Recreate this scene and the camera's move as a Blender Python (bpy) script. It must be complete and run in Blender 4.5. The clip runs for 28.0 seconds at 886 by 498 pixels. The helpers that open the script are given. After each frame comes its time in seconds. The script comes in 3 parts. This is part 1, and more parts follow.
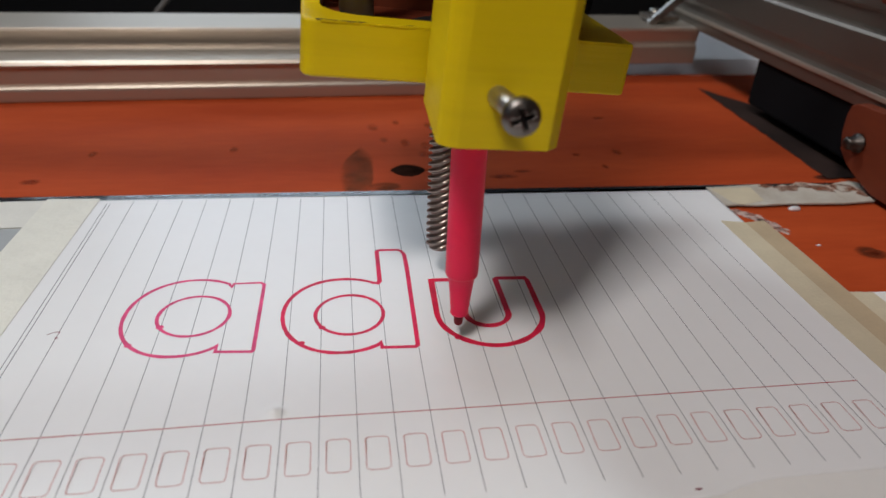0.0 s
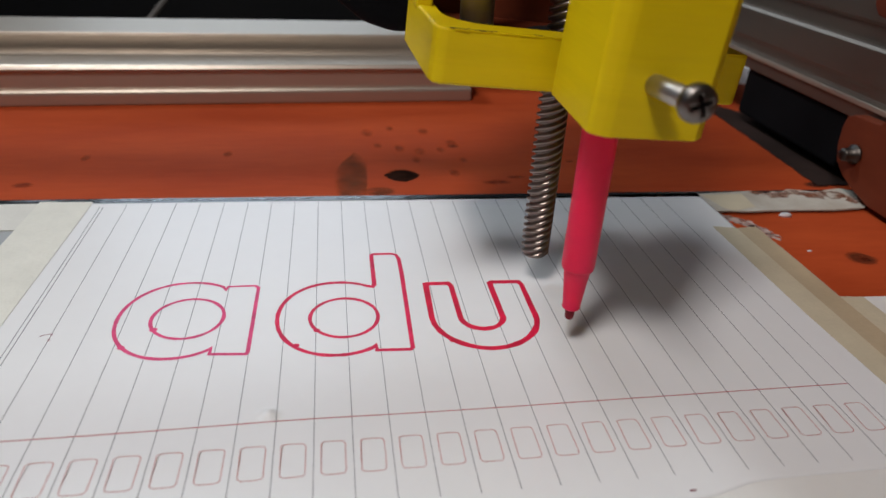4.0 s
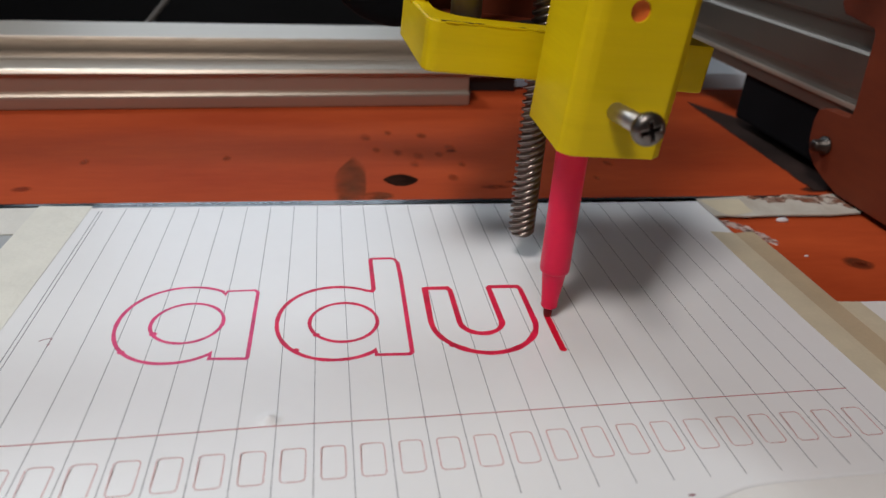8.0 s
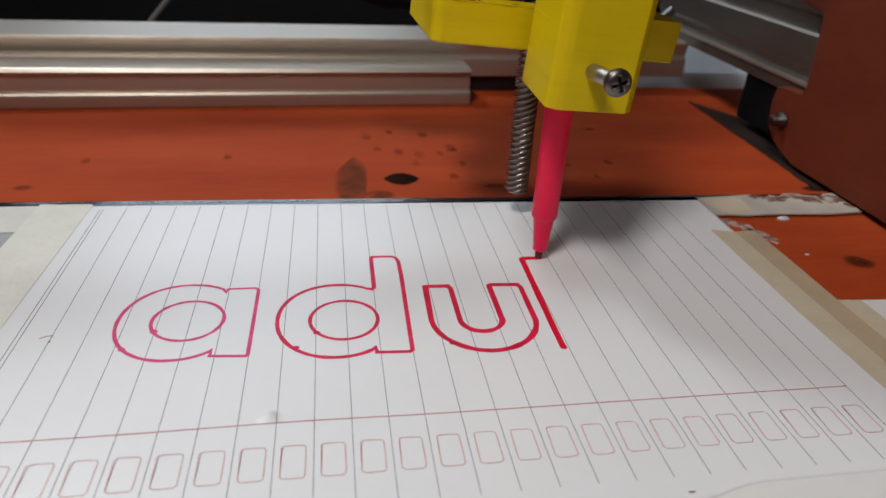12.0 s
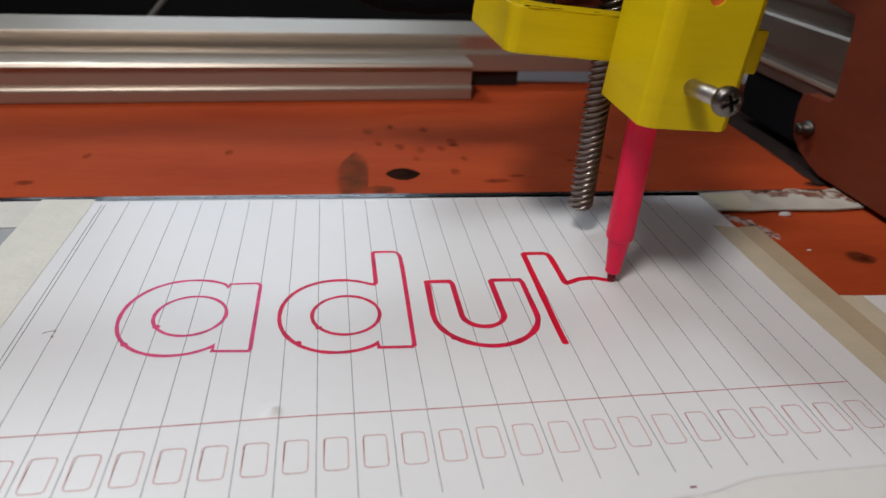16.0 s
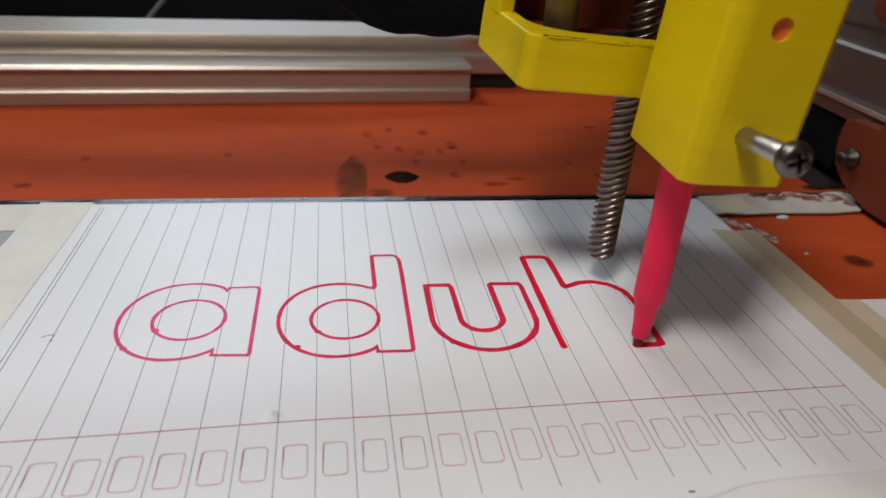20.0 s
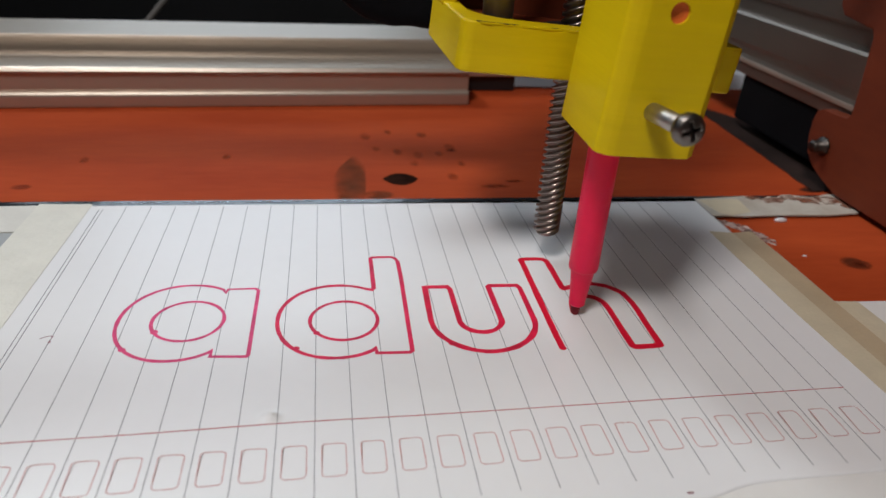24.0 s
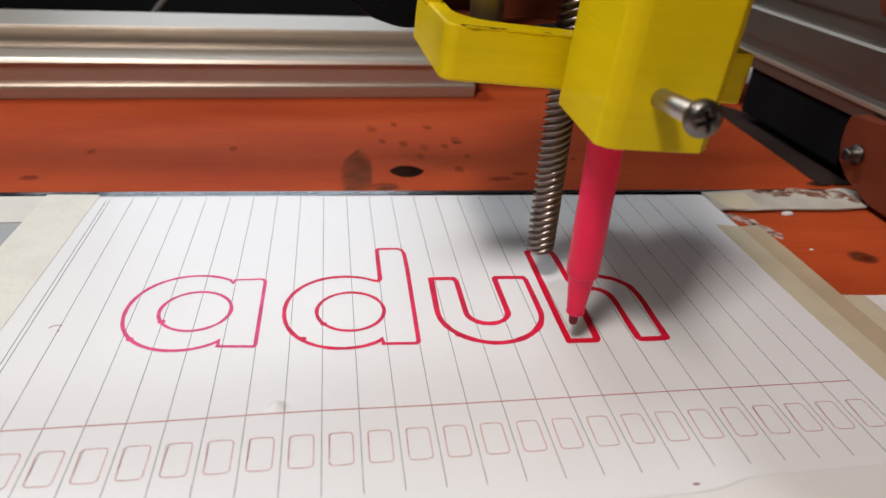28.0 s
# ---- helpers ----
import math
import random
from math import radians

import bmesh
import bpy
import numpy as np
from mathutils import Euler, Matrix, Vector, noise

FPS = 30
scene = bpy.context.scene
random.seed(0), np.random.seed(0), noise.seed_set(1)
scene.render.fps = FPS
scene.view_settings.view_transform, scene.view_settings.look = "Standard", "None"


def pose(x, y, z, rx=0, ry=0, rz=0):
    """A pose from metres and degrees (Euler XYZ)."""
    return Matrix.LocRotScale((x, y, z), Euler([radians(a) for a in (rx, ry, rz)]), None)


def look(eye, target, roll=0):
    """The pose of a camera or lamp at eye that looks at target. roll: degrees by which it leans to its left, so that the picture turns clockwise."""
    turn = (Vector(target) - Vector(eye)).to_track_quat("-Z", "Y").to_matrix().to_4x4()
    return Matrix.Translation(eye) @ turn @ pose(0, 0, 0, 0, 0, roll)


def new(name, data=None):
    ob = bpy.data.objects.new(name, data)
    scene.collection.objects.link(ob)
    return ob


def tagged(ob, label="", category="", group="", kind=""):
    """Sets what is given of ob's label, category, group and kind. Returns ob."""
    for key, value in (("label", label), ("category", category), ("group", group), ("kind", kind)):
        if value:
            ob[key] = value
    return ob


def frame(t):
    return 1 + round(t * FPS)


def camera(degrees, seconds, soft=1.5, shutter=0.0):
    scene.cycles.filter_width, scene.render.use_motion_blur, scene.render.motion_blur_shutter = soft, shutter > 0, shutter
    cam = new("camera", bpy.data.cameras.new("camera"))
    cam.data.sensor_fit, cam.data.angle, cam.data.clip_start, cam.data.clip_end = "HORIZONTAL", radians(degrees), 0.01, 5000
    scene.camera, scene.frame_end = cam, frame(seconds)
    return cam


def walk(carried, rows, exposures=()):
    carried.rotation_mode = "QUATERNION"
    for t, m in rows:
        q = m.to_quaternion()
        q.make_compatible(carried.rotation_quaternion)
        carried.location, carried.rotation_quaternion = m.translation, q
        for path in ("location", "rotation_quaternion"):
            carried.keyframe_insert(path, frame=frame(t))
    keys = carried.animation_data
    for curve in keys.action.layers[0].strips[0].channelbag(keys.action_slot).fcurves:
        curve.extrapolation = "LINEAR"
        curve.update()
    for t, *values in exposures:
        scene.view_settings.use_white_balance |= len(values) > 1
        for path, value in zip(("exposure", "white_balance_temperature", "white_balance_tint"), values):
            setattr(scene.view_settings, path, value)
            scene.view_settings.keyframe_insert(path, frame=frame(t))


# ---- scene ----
cam = camera(66.37, 28.0)
cam.data.dof.use_dof = True
cam.data.dof.focus_distance = 0.185
cam.data.dof.aperture_fstop = 17.0

# seconds, place in millimetres, heading, tilt, roll of the hand-held phone
VIEW = [
    (0, 14.87, -110.36, 104.97, -9.44, -29.79, 2.64),
    (0.5, 14.58, -110.44, 105.55, -9.77, -29.65, 2.88),
    (1, 14.31, -110.98, 104.44, -9.87, -29.68, 3.03),
    (1.5, 13.22, -111.24, 103.68, -10.00, -29.11, 3.22),
    (2, 13.52, -111.44, 103.56, -10.02, -29.16, 3.21),
    (2.5, 13.66, -111.37, 103.98, -10.13, -29.18, 3.22),
    (3, 13.72, -111.10, 103.58, -10.23, -29.27, 3.24),
    (3.5, 13.85, -111.23, 103.73, -10.23, -29.14, 3.24),
    (5.5, 13.42, -111.42, 104.05, -10.40, -28.86, 3.25),
    (6, 13.32, -111.35, 104.63, -10.45, -28.88, 3.37),
    (6.5, 13.37, -111.33, 104.38, -10.39, -28.96, 3.40),
    (7, 13.25, -111.32, 104.24, -10.47, -28.95, 3.42),
    (7.5, 13.11, -111.56, 104.49, -10.52, -28.79, 3.40),
    (8, 13.13, -111.60, 104.47, -10.50, -28.70, 3.41),
    (8.5, 12.96, -111.78, 104.40, -10.55, -28.57, 3.45),
    (9, 12.85, -111.68, 104.32, -10.53, -28.72, 3.49),
    (9.5, 12.96, -111.83, 103.84, -10.41, -28.79, 3.44),
    (10, 12.79, -111.78, 104.08, -10.54, -28.69, 3.47),
    (10.5, 13.09, -111.89, 104.31, -10.47, -28.70, 3.45),
    (11, 13.08, -112.01, 104.29, -10.48, -28.63, 3.43),
    (11.5, 13.08, -112.00, 104.33, -10.44, -28.71, 3.40),
    (12, 13.31, -112.06, 103.84, -10.38, -28.65, 3.38),
    (12.5, 13.11, -112.08, 103.70, -10.43, -28.54, 3.41),
    (14.5, 12.83, -112.05, 103.91, -10.30, -28.86, 3.36),
    (15, 12.68, -111.86, 103.76, -10.23, -29.20, 3.35),
    (15.5, 13.13, -111.73, 103.71, -10.26, -29.18, 3.38),
    (16, 12.99, -112.04, 104.01, -10.34, -29.09, 3.40),
    (16.5, 12.74, -112.26, 104.04, -10.41, -28.85, 3.46),
    (17, 12.66, -112.09, 104.30, -10.43, -28.89, 3.47),
    (17.5, 12.86, -111.84, 104.36, -10.34, -29.09, 3.47),
    (18, 13.19, -111.80, 104.25, -10.29, -29.12, 3.41),
    (18.5, 12.99, -111.89, 104.55, -10.38, -29.03, 3.47),
    (19, 13.20, -111.79, 104.91, -10.36, -28.98, 3.43),
    (19.5, 12.59, -112.09, 104.75, -10.59, -28.78, 3.57),
    (20, 12.74, -111.82, 104.87, -10.52, -29.01, 3.54),
    (20.5, 12.91, -111.98, 104.61, -10.47, -28.95, 3.53),
    (21, 12.82, -111.92, 104.41, -10.57, -28.83, 3.60),
    (21.5, 12.93, -111.90, 104.37, -10.59, -28.92, 3.68),
    (23.5, 12.48, -111.97, 104.56, -10.67, -28.84, 3.68),
    (24, 12.44, -112.12, 104.61, -10.70, -28.74, 3.67),
    (24.5, 12.37, -112.12, 104.90, -10.75, -28.63, 3.68),
    (25, 12.36, -112.16, 105.10, -10.76, -28.58, 3.65),
    (25.5, 12.52, -112.22, 104.65, -10.66, -28.63, 3.64),
    (26, 12.43, -112.18, 104.97, -10.69, -28.69, 3.69),
    (26.5, 12.27, -112.07, 105.16, -10.74, -28.69, 3.70),
    (27, 12.19, -112.59, 104.67, -10.59, -28.69, 3.67),
    (27.5, 11.75, -112.66, 104.03, -10.47, -29.00, 3.73),
    (28, 11.76, -112.56, 104.03, -10.33, -29.25, 3.75),
]


def view(x, y, z, yaw, pitch, roll):
    return pose(x / 1000, y / 1000, z / 1000, 90 + pitch, 0, yaw) @ pose(0, 0, 0, 0, 0, roll)


walk(cam, [(r[0], view(*r[1:])) for r in VIEW], [(0, 0.0, 6500, 10), (23, 0.0, 6500, 10), (24, 0.03, 6500, 10), (25, 0.05, 6520, 10), (26, 0.10, 6570, 10.4), (27, 0.16, 6640, 10.8), (27.5, 0.25, 6700, 11.2), (28, 0.33, 6750, 11.6)])

# seconds and place of the felt tip in millimetres: travel, lower, draw, lift
TIP = [
    (0, 41.9, 24.7, 4.9), (0.5, 41.9, 24.8, 7.6), (0.8, 42.0, 24.9, 8.5), (1.0, 42.2, 24.9, 8.5), (1.5, 46.7, 24.1, 8.5), (2.0, 51.6, 23.6, 8.5),
    (2.5, 56.3, 22.7, 8.5), (3.0, 61.2, 22.2, 8.5), (3.5, 65.8, 21.4, 8.6), (4.0, 70.3, 20.8, 8.6), (4.3, 70.4, 20.8, 8.5),
    (5.0, 70.4, 20.8, 4.9), (5.5, 70.4, 20.8, 2.4), (6.0, 70.6, 21.2, 0.3), (6.3, 70.6, 21.3, 0), (6.5, 70.6, 22.7, 0), (7.0, 70.6, 27.3, 0),
    (7.5, 70.7, 32.1, 0), (8.0, 70.8, 36.6, 0), (8.5, 70.9, 41.4, 0), (9.0, 71.0, 46.1, 0), (9.5, 71.1, 50.3, 0),
    (10.0, 71.2, 54.9, 0), (10.5, 71.3, 59.5, 0), (11.0, 71.4, 63.6, 0), (11.35, 71.4, 66.9, 0), (11.5, 72.3, 67.3, 0),
    (12.0, 76.8, 67.2, 0), (12.25, 78.7, 66.9, 0), (12.5, 79.5, 65.4, 0), (13.0, 79.6, 61.2, 0), (14.0, 79.6, 52.4, 0), (14.35, 79.6, 49.2, 0),
    (14.5, 80.3, 49.3, 0), (15.0, 84.7, 51.3, 0), (15.5, 89.2, 51.6, 0), (16.0, 93.7, 49.7, 0), (16.5, 96.9, 45.8, 0),
    (17.0, 97.7, 41.0, 0), (17.5, 97.8, 36.2, 0), (18.0, 97.5, 31.0, 0), (18.5, 97.4, 26.4, 0), (19.0, 97.3, 22.0, 0),
    (19.2, 97.2, 20.3, 0), (19.5, 94.7, 20.1, 0), (20.0, 90.1, 20.1, 0), (20.1, 89.5, 20.4, 0), (20.5, 89.5, 24.4, 0), (21.0, 89.5, 28.9, 0),
    (21.5, 89.6, 33.7, 0), (22.0, 89.6, 38.4, 0), (22.35, 89.2, 41.6, 0), (22.6, 87.8, 43.8, 0), (22.85, 85.3, 45.0, 0),
    (23.1, 82.8, 44.5, 0), (23.3, 81.0, 43.0, 0), (23.5, 79.9, 41.2, 0), (24.0, 78.9, 36.5, 0), (24.5, 78.8, 31.9, 0),
    (25.0, 78.6, 27.1, 0), (25.5, 78.4, 22.3, 0), (25.7, 78.2, 20.6, 0), (26.0, 75.8, 20.6, 0), (26.5, 71.2, 20.8, 0),
    (26.7, 70.6, 20.7, 0), (27.0, 70.5, 20.7, 0.6), (27.5, 70.5, 20.7, 3.1), (28.0, 70.5, 20.7, 5.7),
]

# ---------------------------------------------------------------- light
world = bpy.data.worlds.new("world")
scene.world = world
world.use_nodes = True
wn = world.node_tree.nodes
sky = wn.new("ShaderNodeTexSky")
sky.sky_type, sky.sun_disc, sky.sun_elevation, sky.sun_rotation = "NISHITA", False, radians(38), radians(120)
wn["Background"].inputs["Strength"].default_value = 0.06
world.node_tree.links.new(sky.outputs[0], wn["Background"].inputs[0])


def area_light(name, eye, target, width, height, watts, colour):
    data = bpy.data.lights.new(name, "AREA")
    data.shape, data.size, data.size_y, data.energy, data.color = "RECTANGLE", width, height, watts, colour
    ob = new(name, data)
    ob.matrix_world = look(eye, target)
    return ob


# Unseen area lamps without fixtures, added to fit shadow directions and the sheen.
area_light("back_left_light", (-0.47, 0.55, 1.0), (0.05, 0.03, 0), 0.22, 0.22, 4.4, (0.87, 0.95, 1.0))
area_light("window_light_back", (-0.20, 1.66, 0.86), (-0.20, 0.6, 0.45), 0.82, 0.72, 4.3, (0.74, 0.87, 1.0))
area_light("front_left_light", (-0.245, -0.325, 0.80), (0.03, 0.02, 0), 0.165, 0.165, 4.8, (1.0, 0.945, 0.92))
# Weak warm fill from the front, added; no lamp is known there.
area_light("warm_front_fill", (0.03, -0.62, 0.72), (0.06, 0.03, 0), 0.20, 0.20, 0.22, (1.0, 0.74, 0.54))


# ---------------------------------------------------------------- materials


def material(name, colour, rough=0.5, metal=0.0, vary=0.12, scale=40.0, bump=0.0, bump_scale=400.0, coat=0.0, second=None, stretch=(1, 1, 1), spec=0.5, thin=None, soft=0.0):
    """Base colour broken by two scales of noise, with fine relief. Scales per metre.
    thin = (scale, from, to) wears the coat away in patches; soft lets a stain run out towards its rim."""
    m = bpy.data.materials.new(name)
    m.use_nodes = True
    n, l = m.node_tree.nodes, m.node_tree.links
    b = n["Principled BSDF"]
    b.inputs["Roughness"].default_value, b.inputs["Metallic"].default_value = rough, metal
    b.inputs["Coat Weight"].default_value, b.inputs["Coat Roughness"].default_value = coat, 0.12
    b.inputs["Specular IOR Level"].default_value = spec
    co = n.new("ShaderNodeTexCoord")
    mp = n.new("ShaderNodeMapping")
    mp.inputs["Scale"].default_value = stretch
    l.new(co.outputs["Object"], mp.inputs["Vector"])
    big, small = n.new("ShaderNodeTexNoise"), n.new("ShaderNodeTexNoise")
    big.inputs["Scale"].default_value, small.inputs["Scale"].default_value = scale, scale * 9
    big.inputs["Detail"].default_value, small.inputs["Detail"].default_value = 5, 3
    for t in (big, small):
        l.new(mp.outputs[0], t.inputs["Vector"])
    add = n.new("ShaderNodeMath")
    add.operation = "MULTIPLY_ADD"
    add.inputs[1].default_value = 0.35
    l.new(small.outputs["Fac"], add.inputs[0])
    l.new(big.outputs["Fac"], add.inputs[2])
    ramp = n.new("ShaderNodeValToRGB")
    ramp.color_ramp.elements[0].position, ramp.color_ramp.elements[1].position = 0.45, 0.95
    dark = second or tuple(c * (1 - vary) for c in colour)
    light = colour if second else tuple(min(1, c * (1 + vary)) for c in colour)
    ramp.color_ramp.elements[0].color, ramp.color_ramp.elements[1].color = (*dark, 1), (*light, 1)
    l.new(add.outputs[0], ramp.inputs[0])
    l.new(ramp.outputs[0], b.inputs["Base Color"])
    if thin:
        worn, rub = n.new("ShaderNodeTexNoise"), n.new("ShaderNodeMapRange")
        worn.inputs["Scale"].default_value, worn.inputs["Detail"].default_value = thin[0], 6
        rub.inputs["From Min"].default_value, rub.inputs["From Max"].default_value = thin[1], thin[2]
        l.new(mp.outputs[0], worn.inputs["Vector"])
        l.new(worn.outputs["Fac"], rub.inputs["Value"])
        cover = rub.outputs[0]
        if soft:
            centred, rim, gain = n.new("ShaderNodeMapping"), n.new("ShaderNodeTexGradient"), n.new("ShaderNodeMath")
            centred.inputs["Location"].default_value, centred.inputs["Scale"].default_value = (-1, -1, 0), (2, 2, 0)
            rim.gradient_type, gain.operation, gain.use_clamp, gain.inputs[1].default_value = "SPHERICAL", "MULTIPLY", True, soft
            times = n.new("ShaderNodeMath")
            times.operation = "MULTIPLY"
            l.new(co.outputs["Generated"], centred.inputs["Vector"])
            l.new(centred.outputs[0], rim.inputs["Vector"])
            l.new(rim.outputs["Fac"], gain.inputs[0])
            l.new(gain.outputs[0], times.inputs[0])
            l.new(cover, times.inputs[1])
            cover = times.outputs[0]
        l.new(cover, b.inputs["Alpha"])
    if bump:
        bn, bt = n.new("ShaderNodeBump"), n.new("ShaderNodeTexNoise")
        bt.inputs["Scale"].default_value, bt.inputs["Detail"].default_value = bump_scale, 4
        bn.inputs["Strength"].default_value, bn.inputs["Distance"].default_value = bump, 0.0005
        l.new(mp.outputs[0], bt.inputs["Vector"])
        l.new(bt.outputs["Fac"], bn.inputs["Height"])
        l.new(bn.outputs[0], b.inputs["Normal"])
    return m


PAPER = material("paper", (0.785, 0.79, 0.80), 0.35, vary=0.02, scale=30, bump=0.30, bump_scale=38, spec=0.72)
SHEET = material("white_sheet", (0.74, 0.73, 0.71), 0.6, vary=0.03, scale=30, bump=0.1)
RULE = material("rule_ink", (0.15, 0.15, 0.17), 0.7, vary=0.25, scale=300)
MARGIN = material("margin_ink", (0.43, 0.08, 0.09), 0.7, vary=0.2, scale=300)
BOXINK = material("box_ink", (0.50, 0.20, 0.19), 0.7, vary=0.2, scale=250)
INK_A = material("marker_ink_dry", (0.70, 0.075, 0.21), 0.5, vary=0.25, scale=180, spec=0.2)
INK_D = material("marker_ink", (0.66, 0.020, 0.085), 0.45, vary=0.28, scale=180, spec=0.2)
INK_U = material("marker_ink_red", (0.64, 0.012, 0.055), 0.45, vary=0.28, scale=180, spec=0.2)
INK_H = material("marker_ink_fresh", (0.67, 0.008, 0.036), 0.4, vary=0.2, scale=180, spec=0.2)
PENCIL = material("pencil_mark", (0.25, 0.10, 0.12), 0.7, vary=0.2)
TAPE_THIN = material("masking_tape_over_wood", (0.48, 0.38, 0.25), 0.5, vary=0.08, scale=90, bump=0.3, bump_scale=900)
TAPE = material("masking_tape", (0.58, 0.51, 0.37), 0.55, vary=0.07, scale=90, bump=0.35, bump_scale=900)
PALE_TAPE = material("pale_tape", (0.66, 0.65, 0.60), 0.5, vary=0.06, scale=90, bump=0.3, bump_scale=700)
DIRTY_TAPE = material("dirty_pale_tape", (0.56, 0.54, 0.48), 0.55, second=(0.40, 0.35, 0.29), scale=70, bump=0.4, bump_scale=700)
RESIDUE = material("tape_residue", (0.66, 0.54, 0.50), 0.6, second=(0.50, 0.30, 0.24), scale=260, bump=0.4, bump_scale=900, thin=(330, 0.36, 0.62))
GLINT_PALE = material("glint_pale", (0.68, 0.66, 0.68), 0.12, vary=0.1, spec=1.0)
GREY_SHEET = material("grey_sheet", (0.34, 0.36, 0.37), 0.45, vary=0.06, scale=60)
BOARD = material("red_varnished_wood", (0.46, 0.074, 0.019), 0.70, second=(0.33, 0.044, 0.012), scale=9, bump=0.12, bump_scale=60, stretch=(1, 4.5, 1), spec=0.08)
PLATE_WOOD = material("red_brown_wood", (0.175, 0.034, 0.012), 0.6, second=(0.115, 0.023, 0.010), scale=14, bump=0.15, bump_scale=120, stretch=(1, 1, 3), spec=0.2)
TORN = material("torn_stain", (0.20, 0.06, 0.03), 0.6, second=(0.34, 0.14, 0.08), scale=300, spec=0.1, thin=(210, 0.34, 0.85))
DULL_BOLT = material("dull_bolt_steel", (0.075, 0.066, 0.06), 0.42, 1.0, vary=0.2, scale=200)
KNOT = material("knot_wood", (0.022, 0.010, 0.007), 0.9, vary=0.5, scale=200, spec=0.0)
SMEAR = material("dark_smear", (0.075, 0.026, 0.014), 0.9, second=(0.13, 0.038, 0.019), scale=120, spec=0.0, thin=(90, 0.15, 0.9), soft=2.2)
SCUFF = material("thin_scuff", (0.12, 0.062, 0.036), 0.9, vary=0.3, scale=120, spec=0.0, thin=(110, 0.20, 1.5), soft=3.5)
SPECK = material("soft_red_stain", (0.37, 0.054, 0.016), 0.7, vary=0.2, scale=160, spec=0.05, thin=(200, 0.10, 2.0), soft=2.2)
MATT_BLACK = material("matt_black_rubber", (0.004, 0.004, 0.005), 0.9, vary=0.2, scale=60, spec=0.1)
STAIN = material("dark_stain", (0.19, 0.018, 0.006), 0.5, second=(0.25, 0.030, 0.009), scale=160, spec=0.08, thin=(300, 0.25, 1.1), soft=1.6)
GRIME = material("dark_grime", (0.05, 0.018, 0.012), 0.8, second=(0.09, 0.030, 0.018), scale=200, spec=0.05, thin=(60, 0.20, 0.8), soft=1.8)
RAIL_SHADE = material("rail_shade", (0.030, 0.017, 0.014), 0.75, vary=0.35, scale=40, bump=0.2, bump_scale=200, spec=0.15)
BLACK = material("black_plastic", (0.008, 0.008, 0.009), 0.5, vary=0.2, scale=60, bump=0.1)
GLOSS_BLACK = material("gloss_black_strip", (0.02, 0.022, 0.026), 0.20, vary=0.3, scale=60, bump=0.8, bump_scale=130, spec=0.8)
PALE_SHEEN = material("pale_sheen", (0.30, 0.34, 0.40), 0.25, vary=0.5, scale=150, bump=1.0, bump_scale=220, spec=0.8, thin=(140, 0.30, 0.80))
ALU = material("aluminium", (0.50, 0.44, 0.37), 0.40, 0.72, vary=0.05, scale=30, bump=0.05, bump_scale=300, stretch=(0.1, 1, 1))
# same metal for the side rail, its dimmer light put into a darker base
ALU_DIM = material("aluminium_side_dim", (0.25, 0.215, 0.185), 0.46, 0.95, vary=0.05, scale=30, bump=0.05, bump_scale=300, stretch=(1, 0.1, 1))
STEEL = material("steel", (0.36, 0.34, 0.32), 0.28, 1.0, vary=0.1, scale=200)
BOLT = material("bolt_steel", (0.46, 0.44, 0.41), 0.42, 1.0, vary=0.12, scale=300, bump=0.1, bump_scale=1500)
# bolt head steel; the dark reflection is put into its base colour
STEEL_DARK_MIRROR = material("steel_dark_mirror", (0.17, 0.155, 0.145), 0.36, 1.0, vary=0.1, scale=200)
HOLE_FILLER = material("orange_filler", (0.68, 0.14, 0.02), 0.6, vary=0.15, scale=300)
LEFT_TAPE = material("pale_masking_tape", (0.71, 0.70, 0.63), 0.5, vary=0.06, scale=90, bump=0.7, bump_scale=350)
SCREW = material("screw_steel", (0.28, 0.235, 0.21), 0.30, 1.0, vary=0.15, scale=300)
ROD = material("steel_rod", (0.24, 0.20, 0.16), 0.48, 1.0, vary=0.1, scale=100)
YELLOW = material("yellow_print", (0.66, 0.485, 0.002), 0.45, spec=0.25, vary=0.06, scale=60, bump=0.22, bump_scale=260, stretch=(0.15, 0.15, 3.5))
PINK = material("pink_plastic", (0.86, 0.010, 0.076), 0.42, vary=0.05, scale=60, bump=0.05, spec=0.3)
# the barrel lets light through a little
PINK.node_tree.nodes["Principled BSDF"].inputs["Subsurface Weight"].default_value = 0.5
PINK.node_tree.nodes["Principled BSDF"].inputs["Subsurface Radius"].default_value = (1.0, 0.15, 0.25)
PINK.node_tree.nodes["Principled BSDF"].inputs["Subsurface Scale"].default_value = 0.006
FELT = material("red_felt", (0.20, 0.004, 0.012), 0.8, vary=0.3, scale=500, bump=0.3, bump_scale=3000)
GREY_BAR = material("grey_bar", (0.80, 0.85, 0.92), 0.5, vary=0.06, scale=20)
TABLE = material("table_top", (0.42, 0.41, 0.40), 0.5, vary=0.08, scale=12)
WALLS = material("plaster_wall", (0.22, 0.20, 0.18), 0.8, vary=0.05, scale=3, bump=0.1, bump_scale=60)
WARM_BOUNCE = material("warm_bounce_wall", (0.40, 0.28, 0.19), 0.8, vary=0.05, scale=3, bump=0.1, bump_scale=60)
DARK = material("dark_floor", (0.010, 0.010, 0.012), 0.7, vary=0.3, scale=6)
CABLE = material("cable_grey", (0.16, 0.15, 0.14), 0.5, vary=0.1)

# ---------------------------------------------------------------- mesh helpers (millimetres in, metres out)
MM = 0.001


